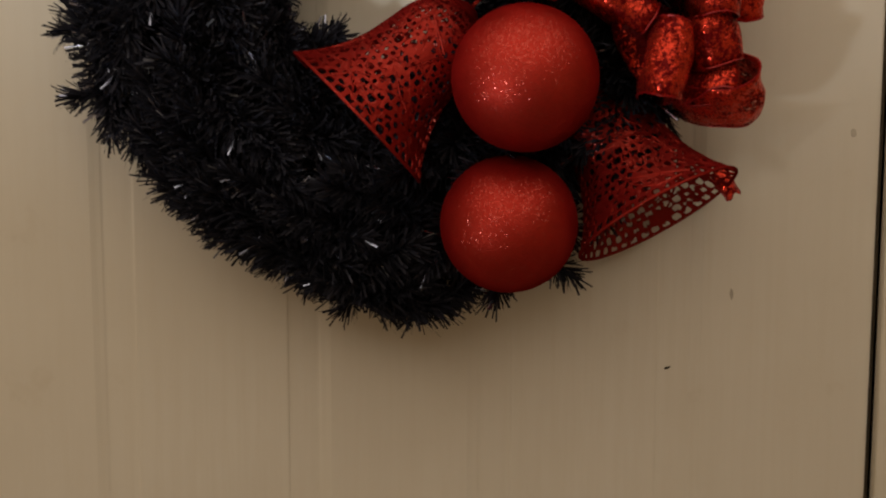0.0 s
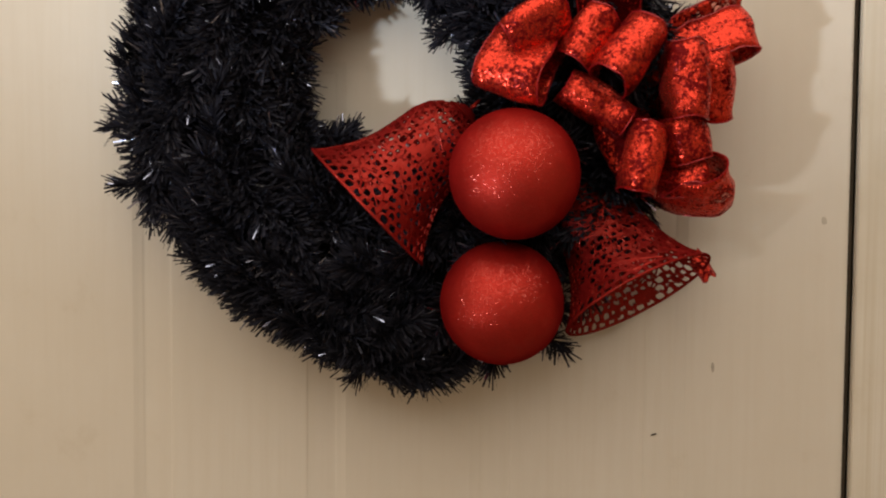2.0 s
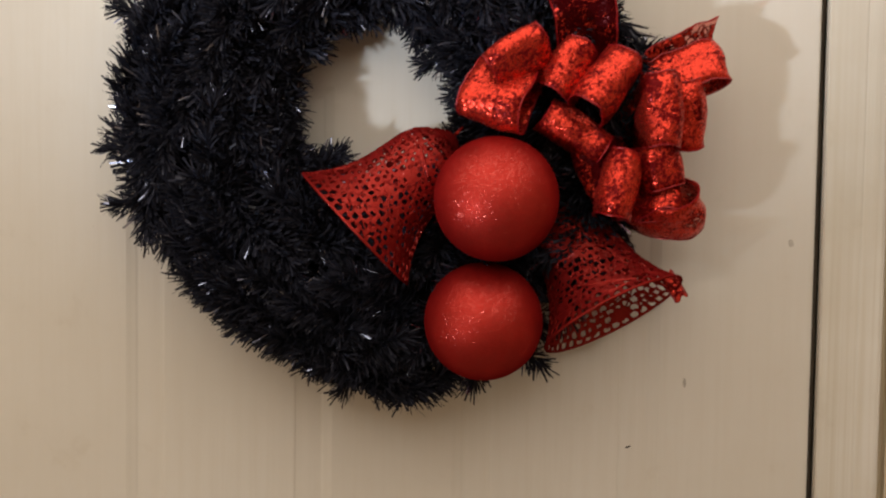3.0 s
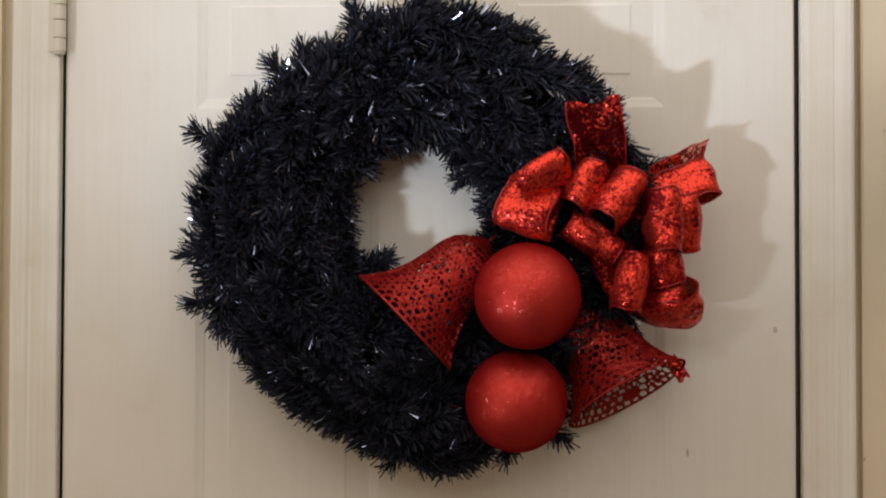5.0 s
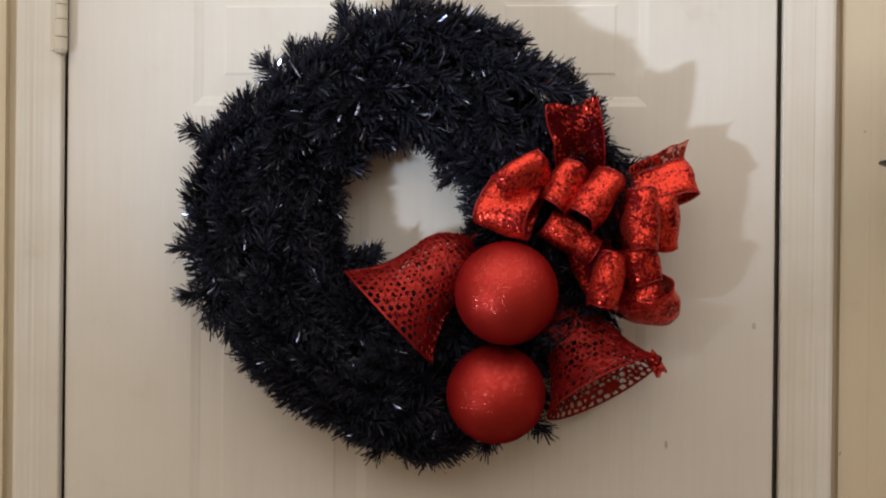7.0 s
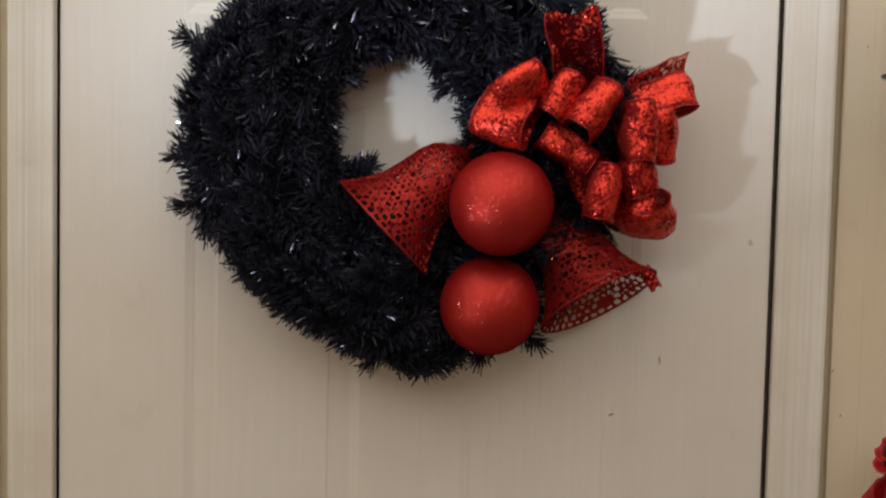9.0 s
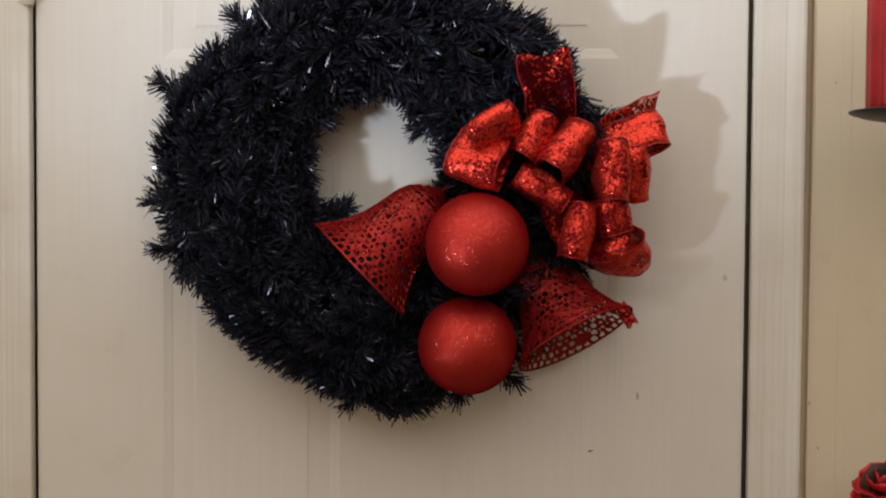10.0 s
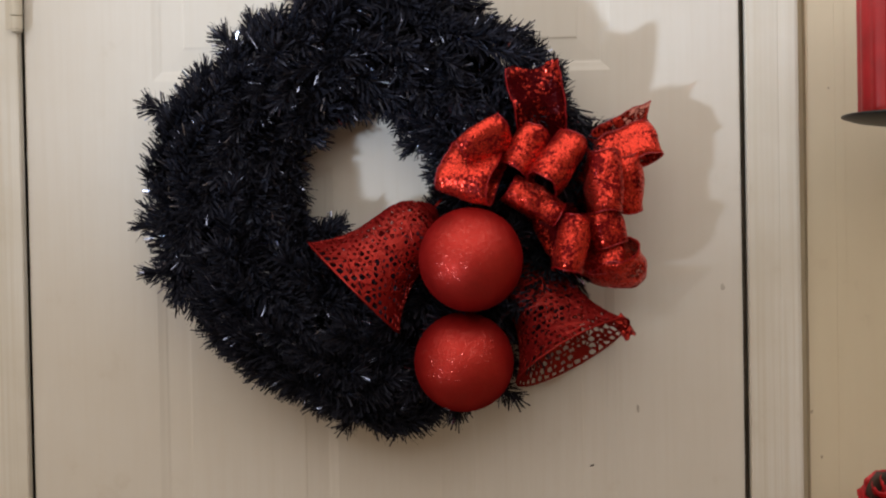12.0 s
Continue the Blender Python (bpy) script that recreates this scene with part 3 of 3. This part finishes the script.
def bell(base, crown, rim, seed, label):
    base, crown = Vector(base), Vector(crown)
    length = (crown - base).length
    rnd = random.Random(seed)
    thing = tagged(empty("christmas_bell"), label, "ornament", "lattice bells on the wreath")
    n, rows = 40, 20
    bm = bmesh.new()

    def on(a, s):
        r = bell_radius(s, rim)
        return Vector((r * math.cos(a), r * math.sin(a), s * length))

    grid = []
    for j in range(rows + 1):
        line = []
        for k in range(2 * n):
            up = 0.009 if (k + j) % 2 else -0.009
            s = (j / rows) * 0.97
            if 0 < j < rows:
                s += up + rnd.uniform(-0.021, 0.021) * (j > 0)
            a = math.pi * (k + (rnd.uniform(-0.65, 0.65) if j > 0 else 0)) / n
            line.append(bm.verts.new(on(a, s)))
        grid.append(line)
    halves = {}

    def between(p, q):
        key = frozenset((p, q))
        if key not in halves:
            halves[key] = bm.verts.new((p.co + q.co) / 2)
        return halves[key]

    for j in range(rows):
        for i in range(n):
            k = 2 * i + (j % 2)
            ks = [(k + d) % (2 * n) for d in (0, 1, 2)]
            six = [grid[j][q] for q in ks] + [grid[j + 1][q] for q in reversed(ks)]
            rim12 = []
            for p, q in zip(six, six[1:] + six[:1]):
                rim12 += [p, between(p, q)]
            mid = sum((v.co for v in six), Vector()) / 6
            if j and rnd.random() < 0.10:
                bm.faces.new(rim12)
                continue
            mean = sum((v.co - mid).length for v in rim12) / 12
            size = 0.70 if j < 1 else rnd.choice((0.44, 0.58, 0.70, 0.80))
            hole = []
            for v in rim12:
                d = v.co - mid
                reach = min(mean * 0.85 + d.length * 0.15, d.length * 1.3)
                hole.append(bm.verts.new(mid + d.normalized() * reach * size))
            for q in range(12):
                bm.faces.new((rim12[q], rim12[(q + 1) % 12], hole[(q + 1) % 12], hole[q]))
    ob = part("lattice", bm, BELL, thing)
    sol = ob.modifiers.new("thickness", "SOLIDIFY")
    sol.thickness, sol.offset = 0.0013, 0
    bm = bmesh.new()
    for k in range(96):
        a, s = rnd.uniform(0, 6.28), rnd.uniform(0.10, 0.9)
        da, ds = rnd.uniform(-0.14, 0.14), rnd.uniform(-0.035, 0.035)
        line = []
        for q in range(9):
            line.append(on(a, min(max(s, 0.06), 0.96)) * 1.004)
            a, s = a + da + rnd.uniform(-0.04, 0.04), s + ds + rnd.uniform(-0.008, 0.008)
        tube(bm, line, rnd.uniform(0.0006, 0.0010), 5)
    tagged(part("strand_web", bm, BELL, thing), "thin crossing red glitter strands", kind="stuff")
    bm = bmesh.new()
    ring = [(rim * math.cos(2 * math.pi * k / 64), rim * math.sin(2 * math.pi * k / 64), 0.0) for k in range(65)]
    tube(bm, ring, 0.0013, 8)
    part("rim", bm, BELL, thing, "red glitter rim")
    bm = bmesh.new()
    lathe(bm, ((0.0, length + 0.004), (0.006, length + 0.003), (rim * 0.26, length * 0.965), (rim * 0.24, length * 0.955), (0.0, length * 0.96)), 24)
    tube(bm, [(0.006 * math.cos(a), 0, length + 0.008 + 0.006 * math.sin(a)) for a in [2 * math.pi * k / 16 for k in range(17)]], 0.0008)
    part("crown", bm, BELL, thing)
    thing.matrix_world = aim(base, (crown - base).normalized(), seed)
    return thing


bell((-0.0165, -0.100, 1.468), (0.0660, -0.088, 1.548), 0.0660, 3, "red glitter lattice bell lying on the wreath")
bell((0.211, -0.080, 1.3945), (0.158, -0.042, 1.490), 0.0672, 8, "red glitter lattice bell with its open mouth showing")

# ---------------------------------------------------------------- bow
bow = tagged(empty("bow", 0.190, -0.055, 1.573), "large looped bow of crackled red foil ribbon", "bow")


def ribbon_sheet(name, rows, mat, parent, curl=0.004, dip=0.0):
    """rows: pairs of edge points along the ribbon; a thin cupped sheet with a wired edge on both sides."""
    bm = bmesh.new()
    K = 8
    grid = []
    for i, (a, b) in enumerate(rows):
        prev, nxt = rows[max(i - 1, 0)], rows[min(i + 1, len(rows) - 1)]
        t = (nxt[0] + nxt[1] - prev[0] - prev[1])
        out = t.cross(b - a).normalized() if t.length > 1e-9 else Vector((0, -1, 0))
        line = []
        for k in range(K + 1):
            p = a.lerp(b, k / K)
            p = p + out * curl * (1 - (2 * k / K - 1) ** 2)
            if dip:
                # the cut end dips unevenly between its corners
                run = (i / (len(rows) - 1)) ** 6 * dip
                p = p - t.normalized() * run * (math.sin(math.pi * k / K) ** 2 + 0.35 * math.sin(5.1 * k))
            line.append(bm.verts.new(p + 0.0034 * noise.noise_vector(p * 42) + 0.0008 * noise.noise_vector(p * 130)))
        grid.append(line)
    for r0, r1 in zip(grid, grid[1:]):
        for k in range(K):
            bm.faces.new((r0[k], r0[k + 1], r1[k + 1], r1[k]))
    left, right = [r[0].co.copy() for r in grid], [r[-1].co.copy() for r in grid]
    ob = under(part(name, bm, mat, smooth=True), parent)
    sol = ob.modifiers.new("thickness", "SOLIDIFY")
    sol.thickness, sol.offset = 0.0004, 0
    for pts in (left, right):
        under(part("wired_edge", tube(bmesh.new(), pts, 0.0008, 5), EDGE), ob)
    return ob


def loop(tip, axis, out, length, half, width, mat=None, flare=0.0):
    """A ribbon loop. tip: the middle of its fold; axis: along the fold; out: from the knot to the fold; half: half its opening."""
    tip, w, d = Vector(tip), Vector(axis).normalized(), Vector(out)
    d = (d - w * d.dot(w)).normalized()
    nrm = d.cross(w)
    rows = []
    for k in range(37):
        a = 2 * math.pi * k / 36
        along = length * (0.5 - 0.5 * math.cos(a))
        across = half * math.sin(a) * (0.25 + 1.05 * math.sin(a / 2) ** 1.5)
        c = tip + d * (along - length) + nrm * across
        ww = w * width / 2 * (0.62 + 0.38 * math.sin(a / 2) ** 0.6)
        ww = ww + nrm * flare * math.sin(a)
        rows.append((c - ww, c + ww))
    return ribbon_sheet("ribbon_loop", rows, mat or RIBBON, bow, 0.0028)


def tail(points, widths, mat, notch=0.0):
    """A free ribbon end: centre points and width vectors, smoothed between."""
    pts, ws = [Vector(p) for p in points], [Vector(w) for w in widths]
    rows = []
    n = len(pts) - 1
    for k in range(n * 8 + 1):
        i, f = min(k // 8, n - 1), k / 8 - min(k // 8, n - 1)
        p0, p1, p2, p3 = pts[max(i - 1, 0)], pts[i], pts[i + 1], pts[min(i + 2, n)]
        c = 0.5 * (2 * p1 + (p2 - p0) * f + (2 * p0 - 5 * p1 + 4 * p2 - p3) * f * f + (3 * p1 - p0 - 3 * p2 + p3) * f ** 3)
        w = ws[i].lerp(ws[i + 1], f)
        rows.append((c - w / 2, c + w / 2))
    return ribbon_sheet("ribbon_tail", rows, mat, bow, dip=notch)


# upright tail and slanting sheer tail
tail(((0.186, -0.080, 1.583), (0.181, -0.104, 1.638), (0.173, -0.117, 1.681), (0.1715, -0.118, 1.6945)),
     ((0.040, 0.0, 0.0), (0.0525, 0.0, 0.003), (0.0535, 0.0, 0.006), (0.0535, -0.004, 0.009)), DARK_FOIL, 0.005)
tail(((0.204, -0.060, 1.580), (0.244, -0.062, 1.611), (0.274, -0.062, 1.629), (0.2985, -0.055, 1.644)),
     ((0.012, 0.0, -0.020), (0.012, 0.006, -0.034), (0.008, 0.008, -0.036), (-0.002, 0.010, -0.028)), SHEER)
# left loops: a short one behind, a long one that folds over toward the lower left
loop((0.1180, -0.150, 1.6245), (0.82, 0.05, 0.57), (-0.42, -0.86, 0.28), 0.080, 0.0135, 0.052)
loop((0.0985, -0.140, 1.563), (0.93, -0.26, -0.26), (-0.58, -0.55, -0.60), 0.092, 0.020, 0.055)
# middle pair, folded toward the viewer
loop((0.161, -0.132, 1.610), (-0.50, -0.15, -0.86), (-0.20, -0.95, 0.20), 0.075, 0.017, 0.050)
loop((0.198, -0.142, 1.600), (-0.52, -0.36, -0.74), (0.10, -0.90, 0.35), 0.080, 0.018, 0.058)
# lower loops
loop((0.1715, -0.128, 1.551), (0.84, 0.05, -0.54), (-0.05, -0.95, -0.10), 0.065, 0.015, 0.060)
loop((0.181, -0.116, 1.516), (0.42, -0.05, -0.90), (-0.78, -0.62, 0.0), 0.060, 0.012, 0.050, DARK_FOIL)
loop((0.2105, -0.132, 1.511), (-0.15, -0.16, -0.97), (0.05, -0.99, 0.10), 0.070, 0.0155, 0.056)
# right-hand loops
loop((0.2490, -0.120, 1.574), (0.02, -0.10, -0.99), (0.20, -0.95, 0.10), 0.065, 0.0165, 0.064)
loop((0.2830, -0.086, 1.572), (0.10, 0.10, -0.99), (0.85, -0.45, 0.0), 0.075, 0.018, 0.060, LIGHT)
loop((0.2500, -0.112, 1.527), (0.28, 0.10, -0.95), (0.30, -0.92, 0.0), 0.060, 0.018, 0.040)
loop((0.2840, -0.084, 1.492), (-0.24, -0.76, 0.60), (0.96, -0.15, 0.10), 0.064, 0.0180, 0.052, LIGHT)
loop((0.2610, -0.096, 1.503), (0.10, -0.60, -0.78), (0.80, -0.30, 0.30), 0.040, 0.0100, 0.034)
loop((0.3035, -0.066, 1.620), (0.30, -0.45, -0.84), (0.94, -0.10, 0.28), 0.095, 0.013, 0.042, LIGHT)
# frayed ribbon end behind the open bell
tail(((0.262, -0.046, 1.429), (0.270, -0.050, 1.418), (0.2750, -0.052, 1.4075)), ((0.006, 0, 0.012), (0.008, 0.004, 0.010), (0.009, 0.004, 0.008)), RIBBON, 0.003)
bm = bmesh.new()
lathe(bm, ((0.0, -0.014), (0.008, -0.012), (0.011, 0.0), (0.008, 0.012), (0.0, 0.014)), 16, (0.190, -0.060, 1.573))
under(part("knot", bm, EDGE, smooth=True), bow)

# ---------------------------------------------------------------- wall sconce, candle and rose
SX, SY = 0.5370, -0.120
sconce = tagged(empty("wall_sconce", SX + 0.05, 0.0, 1.40), "black iron wall sconce with a round dish", "sconce")
bm = bmesh.new()
lathe(bm, ((0.0, 1.6215), (0.020, 1.6220), (0.040, 1.6255), (0.0545, 1.6305), (0.0562, 1.6322), (0.0550, 1.6335), (0.0400, 1.6302), (0.0, 1.6270)), 64, (SX, SY, 0))
under(part("dish", bm, IRON, smooth=True), sconce)
bm = bmesh.new()
tube(bm, [(SX + 0.004, SY, 1.630), (SX + 0.012, SY + 0.02, 1.600), (SX + 0.04, SY + 0.07, 1.585), (SX + 0.06, -0.010, 1.590)], 0.005, 8)
tube(bm, [(SX + 0.06, -0.008, 1.85), (SX + 0.06, -0.008, 1.5), (SX + 0.06, -0.008, 1.24), (SX + 0.055, -0.03, 1.19), (SX + 0.035, -0.07, 1.185)], 0.007, 8)
under(part("bracket", bm, IRON, smooth=True), sconce)


def candle():
    bm = bmesh.new()
    prof = ((0.0, 0.158), (0.028, 0.159), (0.0345, 0.1575), (0.0388, 0.152), (0.0391, 0.10), (0.0389, 0.004), (0.0378, 0.0), (0.0, 0.0))
    lathe(bm, prof, 96)
    for v in bm.verts:
        r = math.hypot(v.co.x, v.co.y)
        if r > 0.03 and 0.002 < v.co.z < 0.155:
            a = math.atan2(v.co.y, v.co.x)
            f = 1 + 0.030 * math.cos(a * 15) + 0.01 * math.sin(a * 4 + 1)
            v.co.x *= f
            v.co.y *= f
    return bm


thing = tagged(empty("candle", SX, SY, 1.6305), "red fluted pillar candle standing on the iron dish", "candle")
part("wax", candle(), WAX, thing, smooth=True)
bm = bmesh.new()
tube(bm, [(0, 0, 0.156), (0.0006, 0, 0.164), (0.002, 0.001, 0.170)], 0.0011, 6)
part("wick", bm, STRAP, thing)


def petal(bm, m, size, cup):
    grid = []
    for i in range(7):
        u = i / 6
        row = []
        for j in range(7):
            v = j / 3 - 1
            wid = size * 0.80 * math.sin(math.pi * (0.14 + 0.74 * u)) ** 0.8
            x, z = v * wid, u * size
            y = -cup * (1 - v * v) * math.sin(math.pi * u * 0.8) - 0.25 * size * max(u - 0.75, 0)
            row.append(bm.verts.new(m @ Vector((x, y, z))))
        grid.append(row)
    fs = []
    for i in range(6):
        for j in range(6):
            fs.append(bm.faces.new((grid[i][j], grid[i][j + 1], grid[i + 1][j + 1], grid[i + 1][j])))
    return fs


def rose(x, y, z, scale, tilt, label):
    thing = tagged(empty("artificial_rose", x, y, z), label, "artificial flower", "red roses on the sconce")
    k = 0
    for ring, (count, lean, size, rad) in enumerate(((3, 8, 0.030, 0.004), (4, 22, 0.034, 0.009), (5, 42, 0.038, 0.013), (6, 66, 0.040, 0.016))):
        for i in range(count):
            a = 360 / count * i + ring * 31
            m = pose(0, 0, 0, 0, 0, a) @ pose(0, -rad, -0.004 * ring, lean, 0, 0)
            bm = bmesh.new()
            petal(bm, m @ Matrix.Scale(scale, 4), size, 0.010)
            ob = part("petal", bm, PETAL, thing, smooth=True)
            sol = ob.modifiers.new("thickness", "SOLIDIFY")
            sol.thickness = 0.0006
    bm = bmesh.new()
    tube(bm, [(0, 0, 0.004), (0, 0, -0.018), (0.002, 0.001, -0.03)], 0.0045, 8)
    part("stem", bm, TWIG, thing)
    thing.matrix_world = pose(x, y, z, *tilt)
    return thing


bloom = rose(0.541, -0.098, 1.191, 1.0, (30, -22, 0), "red fabric rose tied to the wall sconce")
rose(0.535, -0.100, 1.251, 0.66, (18, -20, 0), "small red fabric rosebud tied to the wall sconce")
bm = bmesh.new()
petal(bm, pose(0.527, -0.086, 1.222, 6, -4, 12) @ Matrix.Diagonal((0.5, 1, 1, 1)), 0.050, 0.006)
leaf = under(part("leaf", bm, TWIG, label="dark brown fabric leaf", smooth=True), bloom)
sol = leaf.modifiers.new("thickness", "SOLIDIFY")
sol.thickness = 0.0006
